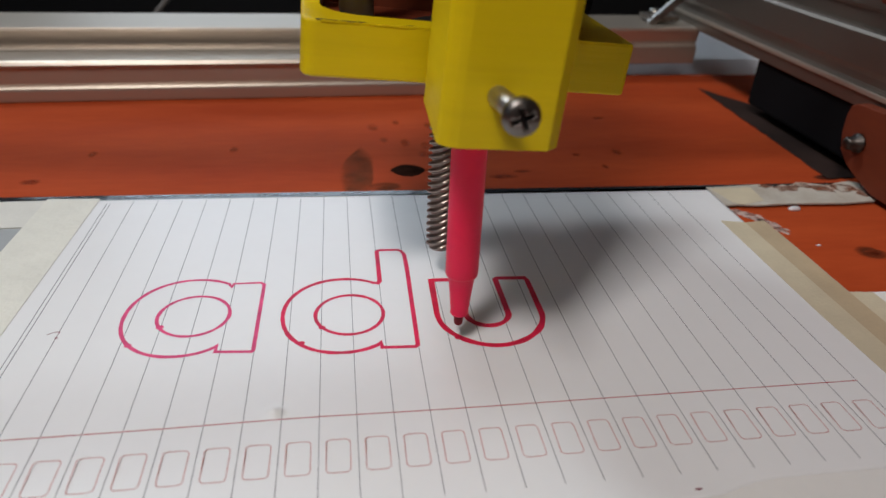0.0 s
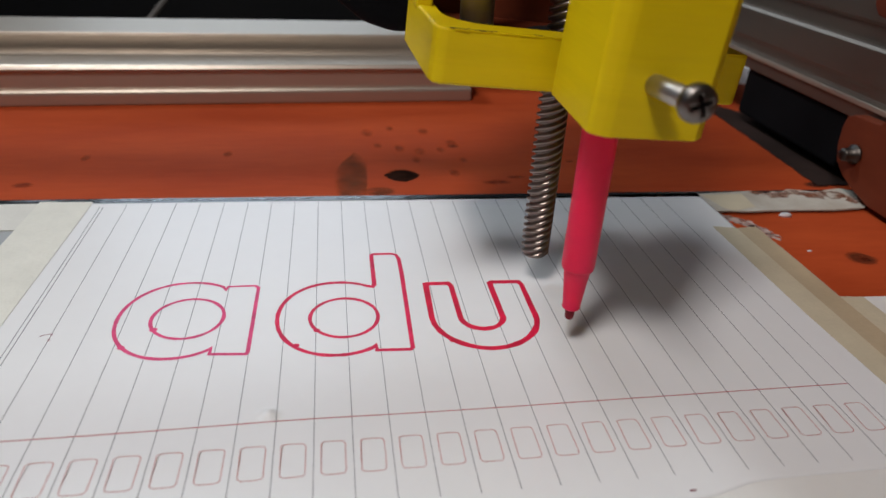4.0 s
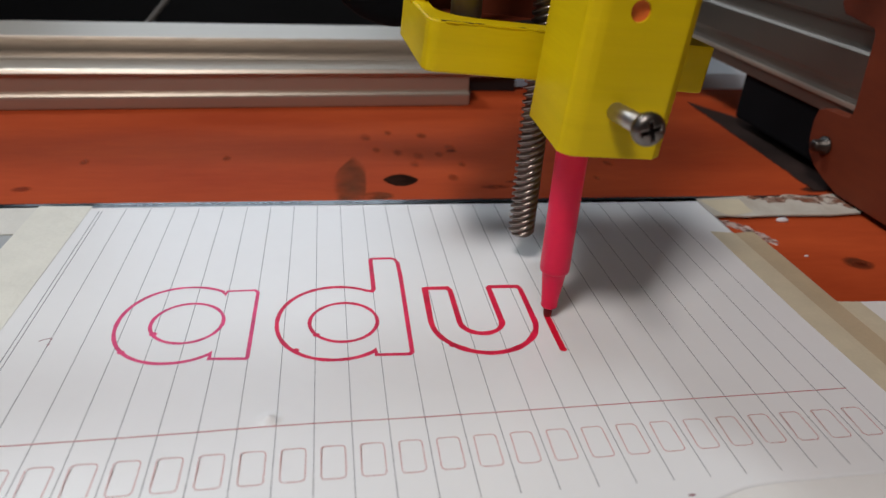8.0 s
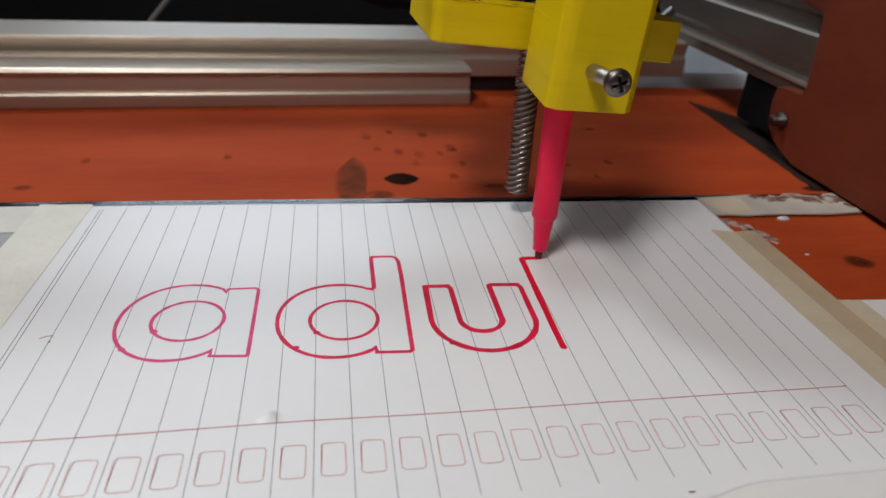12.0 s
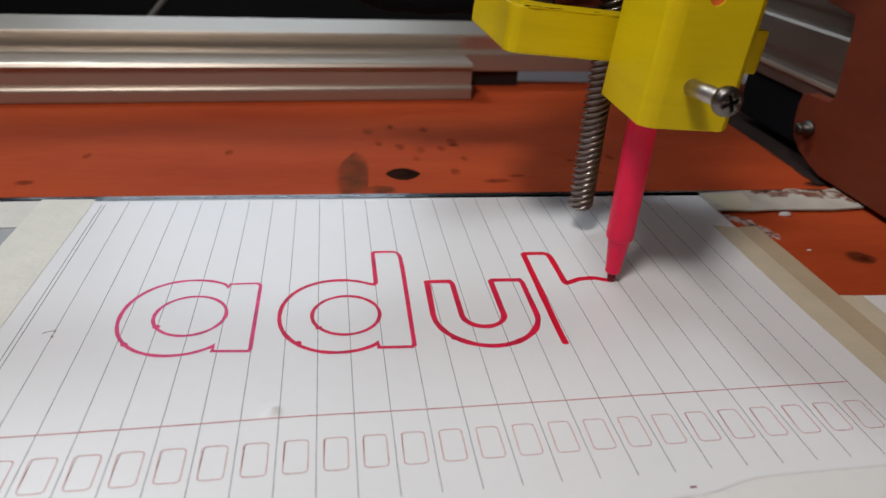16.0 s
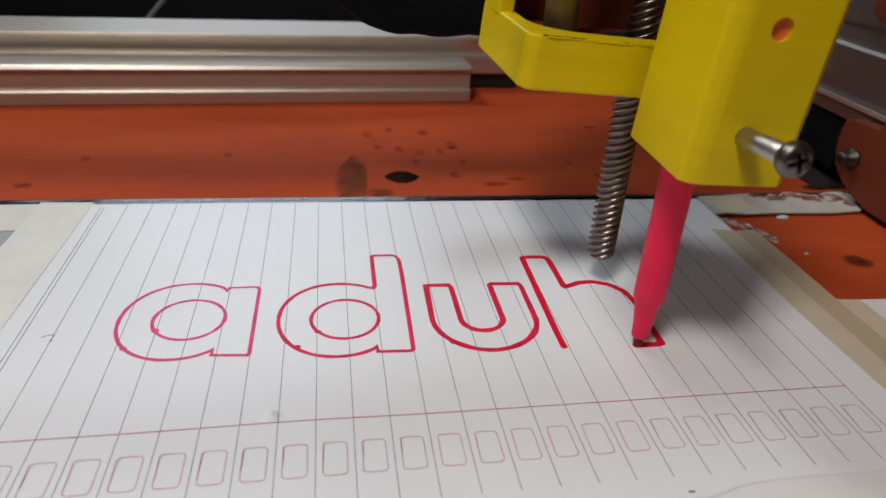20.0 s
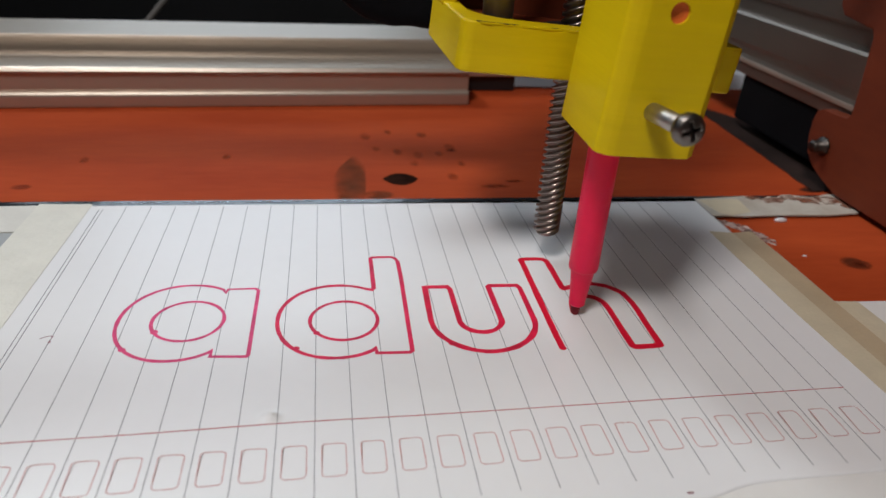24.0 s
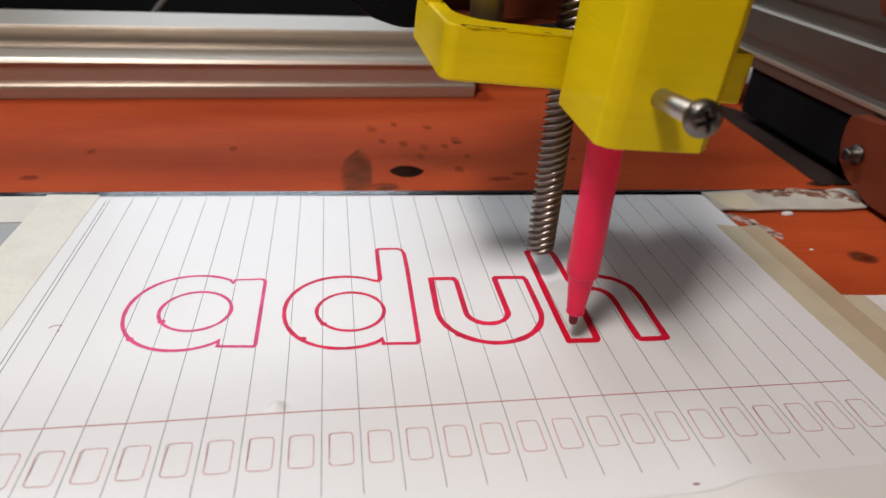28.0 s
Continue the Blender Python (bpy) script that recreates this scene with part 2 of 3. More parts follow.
def part(name, bm, mat, parent=None, label="", smooth=False):
    me = bpy.data.meshes.new(name)
    bm.normal_update()
    if smooth:
        for fc in bm.faces:
            fc.smooth = True
    bm.to_mesh(me)
    bm.free()
    me.materials.append(mat)
    ob = new(name, me)
    if parent:
        ob.parent = parent
    if label:
        ob["label"] = label
    return ob


def slab(outline, z0, z1, bevel=0.0, segments=2):
    """A flat polygon, drawn through z0 to z1."""
    bm = bmesh.new()
    low = [bm.verts.new((x * MM, y * MM, z0 * MM)) for x, y in outline]
    face = bm.faces.new(low)
    up = bmesh.ops.extrude_face_region(bm, geom=[face])
    bmesh.ops.translate(bm, vec=(0, 0, (z1 - z0) * MM), verts=[v for v in up["geom"] if isinstance(v, bmesh.types.BMVert)])
    bmesh.ops.recalc_face_normals(bm, faces=bm.faces)
    if bevel:
        bmesh.ops.bevel(bm, geom=list(bm.edges), offset=bevel * MM, segments=segments, affect="EDGES", profile=0.5)
    return bm


def box(x0, x1, y0, y1, z0, z1, bevel=0.0, segments=2):
    return slab([(x0, y0), (x1, y0), (x1, y1), (x0, y1)], z0, z1, bevel, segments)


def turned(profile, sides=32, axis=(0, 0)):
    """A body of revolution round z from (radius, z) pairs, closed at both ends."""
    bm = bmesh.new()
    rings = []
    for r, z in profile:
        rings.append([bm.verts.new(((axis[0] + r * math.cos(2 * math.pi * k / sides)) * MM, (axis[1] + r * math.sin(2 * math.pi * k / sides)) * MM, z * MM)) for k in range(sides)])
    for a, b in zip(rings, rings[1:]):
        for k in range(sides):
            bm.faces.new((a[k], a[(k + 1) % sides], b[(k + 1) % sides], b[k]))
    bm.faces.new(rings[0][::-1])
    bm.faces.new(rings[-1])
    bmesh.ops.recalc_face_normals(bm, faces=bm.faces)
    return bm


def ribbon(points, width, closed=False, z0=0.02, z1=0.07, wobble=0.0):
    """A thin raised stroke along a polyline in the plane, mitred at its corners."""
    pts = [Vector(p) for p in points]
    n = len(pts)
    bm = bmesh.new()
    rows = []
    for i, p in enumerate(pts):
        a = pts[i - 1] if (i or closed) else p
        b = pts[(i + 1) % n] if (i < n - 1 or closed) else p
        d0, d1 = (p - a), (b - p)
        d0 = d0.normalized() if d0.length > 1e-9 else d1.normalized()
        d1 = d1.normalized() if d1.length > 1e-9 else d0
        t = d0 + d1
        t = t.normalized() if t.length > 1e-6 else d0
        s = Vector((-t.y, t.x)) * min(1.6, 1 / max(0.5, t.dot(d1)))
        w = width * (1 + wobble * noise.noise(Vector((p.x * 0.35, p.y * 0.35, 3.1)))) / 2
        rows.append([bm.verts.new(((p.x + s.x * w * e) * MM, (p.y + s.y * w * e) * MM, (z + pucker(p.x, p.y)) * MM)) for e, z in ((1, z0), (1, z1), (-1, z1), (-1, z0))])
    for i in range(n if closed else n - 1):
        a, b = rows[i], rows[(i + 1) % n]
        for k in range(4):
            bm.faces.new((a[k], a[(k + 1) % 4], b[(k + 1) % 4], b[k]))
    if not closed:
        bm.faces.new(rows[0][::-1])
        bm.faces.new(rows[-1])
    bmesh.ops.recalc_face_normals(bm, faces=bm.faces)
    return bm


def arc(cx, cy, rx, ry, a0, a1, steps=24, power=2.0):
    """Points on an ellipse, or on a squarer oval for a power above 2."""
    pts = []
    for k in range(steps + 1):
        a = radians(a0 + (a1 - a0) * k / steps)
        c, s = math.cos(a), math.sin(a)
        pts.append((cx + rx * math.copysign(abs(c) ** (2 / power), c), cy + ry * math.copysign(abs(s) ** (2 / power), s)))
    return pts


def empty(name, label, category, group="", kind="", at=(0, 0, 0)):
    ob = new(name)
    ob.empty_display_size = 0.01
    ob.location = [c * MM for c in at]
    return tagged(ob, label, category, group, kind)


# ---------------------------------------------------------------- the room
def build_room():
    floor = part("floor", box(-1800, 1800, -1800, 2000, -790, -770), DARK)
    tagged(floor, "near-black dark floor beyond the work table", "floor", kind="structure")
    ceiling = part("ceiling", box(-1800, 1800, -1800, 2000, 1900, 1920), WALLS)
    tagged(ceiling, "plain plaster ceiling over the workshop", "ceiling", kind="structure")

    def wall(name, pieces, mat, text):
        bm = bmesh.new()
        for b in pieces:
            me = bpy.data.meshes.new("tmp")
            sub = box(*b)
            sub.to_mesh(me)
            sub.free()
            bm.from_mesh(me)
            bpy.data.meshes.remove(me)
        tagged(part(name, bm, mat), text, "wall", kind="structure")

    # side wall with its window opening
    wall("wall_west", [(-1560, -1500, -1800, 2000, -770, 550), (-1560, -1500, -1800, 2000, 1550, 1900),
                       (-1560, -1500, -1800, -480, 550, 1550), (-1560, -1500, 520, 2000, 550, 1550)], WALLS, "unseen wall, toned warm for its bounce light with a window opening")
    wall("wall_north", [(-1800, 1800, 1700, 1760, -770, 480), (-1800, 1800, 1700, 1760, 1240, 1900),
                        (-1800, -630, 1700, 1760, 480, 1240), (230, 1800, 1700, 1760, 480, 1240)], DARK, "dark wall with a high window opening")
    # out of view; its warm tone throws warm fill on the bed
    wall("wall_east", [(1500, 1560, -1800, 2000, -770, 1900)], WARM_BOUNCE, "unseen wall, toned warm for its bounce light")
    # out of view; near-black so that steel facing it mirrors darkness
    wall("wall_south", [(-1800, 1800, -1560, -1500, -770, 1900)], DARK, "unseen wall, kept dark for the bolt's reflections")


build_room()


# ---------------------------------------------------------------- the bed of the plotter
BED_Z = -1.6


def build_bed():
    table = empty("work_table", "plain grey work table under the plotter board", "table")
    part("tabletop", box(-560, 420, -420, 340, -48, -20, 2), TABLE, table)
    for x in (-530, 390):
        for y in (-390, 270):
            part("leg", box(x - 25, x + 25, y - 25, y + 25, -770, -48, 3), TABLE, table)

    board = empty("base_board", "orange-red varnished wooden base board with dark knots", "board")
    part("board", box(-480, 330, -330, 274, -20, BED_Z, 0.8), BOARD, board)

    def blot(name, cx, cy, rx, ry, mat, seed, label, turn=0):
        pts = []
        for k in range(28):
            a = 2 * math.pi * k / 28
            r = 1 + 0.22 * noise.noise(Vector((math.cos(a) * 1.7, math.sin(a) * 1.7, seed)))
            x, y = rx * r * math.cos(a), ry * r * math.sin(a)
            c, s = math.cos(radians(turn)), math.sin(radians(turn))
            pts.append((cx + x * c - y * s, cy + x * s + y * c))
        part(name, slab(pts, BED_Z + 0.01, BED_Z + 0.05), mat, board, label)

    # the dark knot draws out to a point at either side
    lens = [(40.4 + 7.0 * math.cos(radians(a)), 136.4 + (5.6 if a < 180 else 6.4) * math.sin(radians(a)) * abs(math.sin(radians(a))) ** 0.7 + 0.5 * noise.noise(Vector((a * 0.07, 1.0, 0)))) for a in range(0, 360, 10)]
    part("knot", slab(lens, BED_Z + 0.01, BED_Z + 0.05), KNOT, board, "dark eye-shaped knot in the wood")
    rng = random.Random(5)
    for k in range(9):
        x, y = 216 + rng.gauss(0, 4), 123 + rng.gauss(0, 3)
        blot("grime", min(x, 226), max(y, 120.5), rng.uniform(3.5, 7.0), rng.uniform(1.6, 3.2), GRIME, 30.0 + k, "dark grime by the board edge", rng.uniform(-30, 30))
    for k, (x, y, rx, ry) in enumerate(((77, 128, 7, 2.4), (66, 168, 3.2, 2.2), (113.7, 149.3, 2.0, 1.7), (86, 133, 4, 1.6), (140, 196, 3.5, 1.8))):
        blot("stain", x, y, rx, ry, STAIN, 40.0 + k, "faint dark red stain")
    blot("knot", 186.5, 60.5, 5.6, 4.2, SMEAR, 2.0, "dark oval knot in the wood", -20)
    blot("knot_heart", 187.2, 60.2, 2.8, 1.9, STAIN, 4.0, "darker heart of the knot", -20)
    blot("knot", -97, 132, 4.0, 2.6, STAIN, 3.0, "small dark knot")
    for k, (x, y, r) in enumerate([(29, 186, 2.4), (40, 192, 1.6), (33, 170, 1.7), (42, 166, 2.0), (50.5, 162, 2.1), (60, 164, 1.7), (55, 188, 2.2), (66, 172, 2.2), (48, 153, 1.8), (-29, 161, 1.6), (-83, 158, 1.5), (133, 152, 1.8), (62, 138, 1.9), (68, 152, 1.5), (122, 136, 1.2)]):
        blot("speck", x, y, r * 1.25, r * 2.2, SPECK, 5.0 + k, "small soft red stain")
    # dark rubbed streak beside the knot, fading out along its length
    for k, (x, y, rx, ry, turn) in enumerate(((20.4, 133, 7.0, 30, -7), (30.5, 121.5, 6.0, 4.0, 0))):
        blot("streak", x, y, rx, ry, SCUFF, 60.0 + k, "grey-brown rubbed streak", turn)


build_bed()


def build_sheets():
    strip = part("black_strip", slab([(-150, 100), (224, 98), (224, 113.5), (150, 114.5), (-70, 117.5), (-150, 118.5)], BED_Z, -0.75, 0.2), GLOSS_BLACK)
    tagged(strip, "glossy black plastic strip behind the paper", "strip")
    # the strip's blue-white window sheen is painted on as pale flakes
    for n, (cx, cy, rx, ry) in enumerate(((-52, 115.6, 9, 0.8), (-30, 115.3, 8, 0.7), (-6, 114.9, 12, 0.9), (20, 114.4, 5, 0.6), (-84, 116.2, 11, 0.8))):
        pts = []
        for k in range(24):
            a = 2 * math.pi * k / 24
            q = 1 + 0.5 * noise.noise(Vector((math.cos(a) * 2.4, math.sin(a) * 2.4, n * 1.7)))
            pts.append((cx + rx * q * math.cos(a), cy + ry * q * math.sin(a)))
        part("sheen_flake", slab(pts, -0.74, -0.66), PALE_SHEEN, strip, "pale flake painting the strip's blue-white sheen")
    # shade under the side rail, laid on the board as a dark slab with an uneven edge
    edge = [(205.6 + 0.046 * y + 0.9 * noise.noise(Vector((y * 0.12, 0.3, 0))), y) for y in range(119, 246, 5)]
    wedge = part("shade_wedge", slab(edge + [(222, 232), (231, 216), (246, 208), (300, 206), (300, 119)], BED_Z, BED_Z + 0.5, 0.1), RAIL_SHADE)
    tagged(wedge, "brown-black wedge painting the shade under the side rail", "strip")
    under = part("backing_sheet", slab([(-84, 110), (150, 106), (153, 37), (250, 33), (250, -160), (-84, -160)], BED_Z, -0.075, 0.03), SHEET)
    tagged(under, "plain white backing sheet under the ruled paper", "paper")
    grey = part("grey_sheet", slab([(-190, 93.5), (-80, 93.5), (-80, -160), (-190, -160)], BED_Z, -0.3, 0.1), GREY_SHEET)
    tagged(grey, "plain grey card beside the taped paper", "card")
    left = part("pale_tape_strip", slab([(-190, 112.5), (-70, 113), (-70, 93.8), (-190, 93.8)], -0.7, -0.1), PALE_TAPE)
    tagged(left, "pale tape strip stuck along the bed edge", "tape", "pale tape strips")
    pts = [(150, 110.2), (176, 112.3)]
    for k in range(13):
        pts.append((178 + k * 3.6, 111.5 + 3.2 * noise.noise(Vector((k * 1.3, 0.4, 0)))))
    pts += [(221, 101), (214, 95.4), (200, 94.2), (180, 95.2), (165, 94.6), (158, 95.6), (150, 95)]
    right = part("pale_tape_strip", slab(pts, -0.7, -0.1), DIRTY_TAPE)
    for n, (cx, cy, rx, ry) in enumerate(((178, 110.5, 3, 1.6), (186, 108.6, 5, 2.6), (194, 109.6, 4, 2.2), (201, 107.6, 5, 3.4), (209, 107, 5, 4.0), (215, 103, 4.5, 3.6), (217.5, 99, 3, 2.6))):
        pts = []
        for k in range(20):
            a = 2 * math.pi * k / 20
            q = 1 + 0.7 * noise.noise(Vector((math.cos(a) * 2, math.sin(a) * 2, n * 2.3)))
            pts.append((cx + rx * q * math.cos(a), cy + ry * q * math.sin(a)))
        part("stain", slab(pts, -0.09, -0.05 + 0.004 * n), TORN, right, "brown stain on the tape")
    tagged(right, "worn pale tape strip with a torn stained edge", "tape", "pale tape strips")


build_sheets()


def pucker(x, y):
    """Height of the small crease near the margin line."""
    return 1.5 * math.exp(-(((x + 1.6) / 1.5) ** 2 + ((y - 2.5) / 1.0) ** 2))


def build_paper():
    sheet = empty("ruled_paper", "white ruled exam sheet taped flat, lines running away", "paper")
    # a sheet with a slight pucker near the margin
    bm = bmesh.new()
    nx, ny = 240, 150
    x0, x1, y1 = -72.0, 152.8, 112.0
    grid = []
    for j in range(ny + 1):
        row = []
        for i in range(nx + 1):
            x = x0 + (x1 - x0) * i / nx
            low = -26.0 - 3.4 / (1 + math.exp((x - 90) / 3.0))
            y = low + (y1 - low) * j / ny
            if j == ny:
                y = 112.0 - (x + 70) * 0.018
            if i == 0:
                x = -72.6 + (y + 30) * 0.022
            z = pucker(x, y) - 0.06
            row.append(bm.verts.new((x * MM, y * MM, z * MM)))
        grid.append(row)
    for j in range(ny):
        for i in range(nx):
            bm.faces.new((grid[j][i], grid[j][i + 1], grid[j + 1][i + 1], grid[j + 1][i]))
    top = list(bm.faces)
    ext = bmesh.ops.extrude_face_region(bm, geom=top)
    bmesh.ops.translate(bm, vec=(0, 0, 0.06 * MM), verts=[v for v in ext["geom"] if isinstance(v, bmesh.types.BMVert)])
    bmesh.ops.recalc_face_normals(bm, faces=bm.faces)
    part("sheet", bm, PAPER, sheet, smooth=True)
    for k in range(-7, 18):
        far = 111.0 - (8 * k + 70) * 0.018
        part("ruled_line", ribbon([(8 * k, -23.0)] + [(8 * k, -10 + 0.7 * q) for q in range(30)] + [(8 * k, 20), (8 * k, 60), (8 * k, far)], 0.15, z0=0.0, z1=0.035), RULE, sheet)
    for x in (-64.3, -63.2):
        part("ruled_line", ribbon([(x, -24), (x, 40), (x, 109)], 0.18, z0=0.0, z1=0.035), RULE, sheet)
    part("margin_line", ribbon([(-72 + k * 208.2 / 140, 0.45 * math.exp(-((k * 1.487 - 76) / 22) ** 2)) for k in range(141)], 0.25, z0=0.0, z1=0.04), MARGIN, sheet, "thin red margin line")
    ring = None
    for k in range(-9, 17):
        if ring is None:
            r, w, h = 1.0, 2.45, 4.4
            pts = arc(w - r, h - r, r, r, 0, 90, 5) + arc(-w + r, h - r, r, r, 90, 180, 5) + arc(-w + r, -h + r, r, r, 180, 270, 5) + arc(w - r, -h + r, r, r, 270, 360, 5)
            ring = part("printed_box", ribbon(pts, 0.17, True, z0=0.0, z1=0.035), BOXINK, sheet)
            b = ring
        else:
            b = new("printed_box", ring.data)
            b.parent = sheet
        b.location = ((8 * k + 3.95) * MM, -11.0 * MM, 0)
    # a small pen tick with a dot under it, and a smudge near the lower edge
    part("tick_mark", ribbon([(-58.6, 35.5), (-57.6, 36.2), (-56.3, 36.5), (-55.8, 36.3), (-56.0, 35.2)], 0.22, z0=0.0, z1=0.04), PENCIL, sheet, "small brown tick mark")
    part("tick_mark", slab(arc(-55.9, 34.0, 0.32, 0.45, 0, 330, 11), 0.0, 0.04), PENCIL, sheet, "small brown dot")
    part("smudge", slab(arc(81.8, -27.0, 0.8, 0.28, 0, 330, 11), 0.0, 0.04), PENCIL, sheet, "small dark smudge")


build_paper()


def build_tape():
    def strip(pts, z, text, mat=TAPE, creases=()):
        thing = empty("masking_tape", text, "tape", "masking tape strips")
        part("strip", slab(pts, z - 0.12, z, 0.03, 1), mat, thing)
        # the torn end, ragged and a little raised, along the first edge of the outline
        (xa, ya), (xb, yb) = pts[:2]
        edge = [(xa + (xb - xa) * k / 14, ya + (yb - ya) * k / 14) for k in range(15)]
        ragged = [(x, y + 0.25 + 0.9 * abs(noise.noise(Vector((x * 0.8, y, 2.0))))) for x, y in edge]
        part("torn_end", slab(edge + ragged[::-1], z - 0.10, z - 0.02), mat, thing, "ragged torn end")
        for a, b in creases:
            line = [(a[0] + (b[0] - a[0]) * k / 20, a[1] + (b[1] - a[1]) * k / 20 + 0.5 * noise.noise(Vector((k * 0.4, a[0], 0)))) for k in range(21)]
            part("crease", ribbon(line, 0.5, z0=z - 0.01, z1=z + 0.04, wobble=0.8), mat, thing, "raised crease in the tape")

    strip([(-84.5, 113.2), (-67.4, 112.7), (-69.6, 20), (-71.4, -60), (-98, -60), (-86, 60)], 0.16, "pale cream masking tape holding the paper edge", LEFT_TAPE, (((-82, 96), (-70.5, 88)), ((-84, 74), (-71, 79)), ((-86, 52), (-72, 47)), ((-90, 30), (-74, 33))))
    strip([(154.4, 108.9), (171, 109.4), (170, 98), (160, 95.2), (156.8, 97.5)], -0.02, "short cream masking tape piece at the bed edge")
    side = empty("masking_tape", "cream masking tape over the paper edge, darker past it", "tape", "masking tape strips")
    part("strip_on_paper", slab([(144.6, 83), (152.7, 81.2), (152.9, 40), (153.6, -70), (147.4, -70), (144.4, 30)], 0.03, 0.16, 0.02, 1), TAPE, side)
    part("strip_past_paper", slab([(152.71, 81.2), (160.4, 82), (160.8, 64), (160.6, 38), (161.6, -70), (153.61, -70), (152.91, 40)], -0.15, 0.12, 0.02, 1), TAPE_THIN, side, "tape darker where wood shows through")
    strip([(160.7, 36.4), (168, 36), (171, -70), (161.7, -70)], 0.0, "pale olive tape strip on the backing sheet")
    for n, (cx, cy, rx, ry, turn) in enumerate([(157.5, 91.5, 3.4, 0.9, -20), (160.5, 87.5, 3.6, 1.6, -50), (163.0, 82.0, 3.2, 1.5, -55), (165.2, 77.5, 2.2, 1.1, -50), (155.4, 93.4, 2.0, 0.5, 0)]):
        pts = []
        for k in range(22):
            a = 2 * math.pi * k / 22
            r = 1 + 0.6 * noise.noise(Vector((math.cos(a) * 2.1, math.sin(a) * 2.1, n * 3.3)))
            x, y = 1.35 * rx * r * math.cos(a), 1.9 * ry * r * math.sin(a)
            c, q = math.cos(radians(turn)), math.sin(radians(turn))
            pts.append((cx + x * c - y * q, cy + x * q + y * c))
        ob = part("tape_residue", slab(pts, BED_Z + 0.01, BED_Z + 0.12), RESIDUE)
        tagged(ob, "whitish flake of old tape residue on wood", "residue", "tape residue flakes")
    # small glossy domes whose white glint is put into a pale base colour
    for x, y, r in ((179.5, 93.0, 2.6), (171.5, 66.5, 0.9)):
        drop = turned([(r, BED_Z), (r * 0.92, BED_Z + 0.5 * r * 0.45), (r * 0.65, BED_Z + 0.5 * r * 0.8), (r * 0.3, BED_Z + 0.5 * r * 0.96), (0.05, BED_Z + 0.5 * r)], 24)
        bmesh.ops.transform(drop, matrix=Matrix.Translation((x * MM, y * MM, 0)) @ Matrix.Diagonal((1, 0.55, 1, 1)), verts=drop.verts)
        tagged(part("glint_drop", drop, GLINT_PALE, smooth=True), "small glossy drop on wood, pale for its glint", "glue drop", "glue drops")


build_tape()


# ---------------------------------------------------------------- the finished letters
def letter(name, label, strokes, mat):
    thing = empty(name, label, "ink lettering", "marker letters")
    for part_name, pts, width, closed in strokes:
        part(part_name, ribbon(pts, width, closed, 0.03, 0.075, 0.35), mat, thing)
    return thing


def dots(thing, places, mat):
    for x, y, r in places:
        part("blot", slab(arc(x, y, r, r * 0.85, 0, 330, 11), 0.03, 0.08), mat, thing)


def build_letters():
    a_out = [(-17.2, 25.0), (-17.1, 27.4)] + arc(-26.5, 41.0, 15.6, 17.0, -56, -304, 44, 2.1) + [(-16.7, 53.6), (-16.3, 55.3), (-9.0, 55.3), (-8.0, 54.2), (-8.2, 25.0), (-8.6, 24.3)]
    a = letter("letter_a", "pale crimson marker outline of a letter on paper", [("outer_line", a_out, 0.95, True), ("counter_line", arc(-24.7, 40.7, 9.0, 8.9, 0, 351, 39), 0.9, True)], INK_A)
    dots(a, [(-32.2, 36.2, 1.0), (-38.2, 29.3, 0.9)], INK_A)
    d_out = [(23.0, 23.1), (22.8, 25.2)] + arc(13.6, 38.6, 15.6, 16.7, -58, -302, 44, 2.1) + [(23.6, 52.4), (24.2, 53.4), (24.3, 70.4), (25.0, 71.1), (30.6, 71.0), (31.8, 70.2), (32.5, 68), (32.6, 60), (31.9, 23.4), (31.2, 22.7)]
    d = letter("letter_d", "crimson marker outline of a letter on paper", [("outer_line", d_out, 1.1, True), ("counter_line", arc(15.3, 38.0, 8.9, 8.9, 0, 351, 39), 0.95, True)], INK_D)
    dots(d, [(8.2, 32.6, 0.9), (3.2, 26.6, 0.9)], INK_D)
    u_out = [(38.9, 52.6), (38.4, 36.0)] + arc(52.6, 35.0, 14.1, 13.7, 180, 270, 18, 1.9)[1:] + arc(52.6, 34.6, 14.1, 13.3, 270, 360, 18, 1.95)[1:] + [(66.8, 50.6), (66.2, 52.0), (58.3, 52.4), (57.6, 51.8), (57.6, 36.0)] + arc(51.9, 35.4, 5.8, 5.7, 0, -180, 22)[1:] + [(46.1, 51.2), (45.4, 52.6), (39.6, 52.8)]
    u = letter("letter_u", "crimson marker outline of a letter on paper", [("outer_line", u_out, 1.6, True)], INK_U)
    dots(u, [(42.6, 25.5, 1.1), (43.6, 24.7, 0.9)], INK_U)


build_letters()


# ---------------------------------------------------------------- the rails behind and beside the bed
LOW_SECTION = [(0.2, 0), (0, 0.8), (0, 5.2), (0.2, 6.4), (0.9, 7.2), (2.2, 7.6), (2.4, 15.8), (0.5, 16.8), (0.3, 17.4), (1.1, 18.8), (1.8, 19.2), (20, 19.2), (20, 0)]
HIGH_SECTION = [(0, 0), (0, 9.4), (0.4, 10.4), (1.8, 11.0), (1.8, 12.4), (0.2, 19.2), (0.9, 20), (38, 20), (38, 0)]
SIDE_SECTION = [(0, 0), (0, 1.0), (1.7, 1.6), (1.7, 5.0), (0, 7.6), (0, 19.6), (0.8, 20.9), (3.6, 21.3), (3.6, 27.6), (1.6, 29.4), (1.6, 40), (20, 40), (20, 0)]


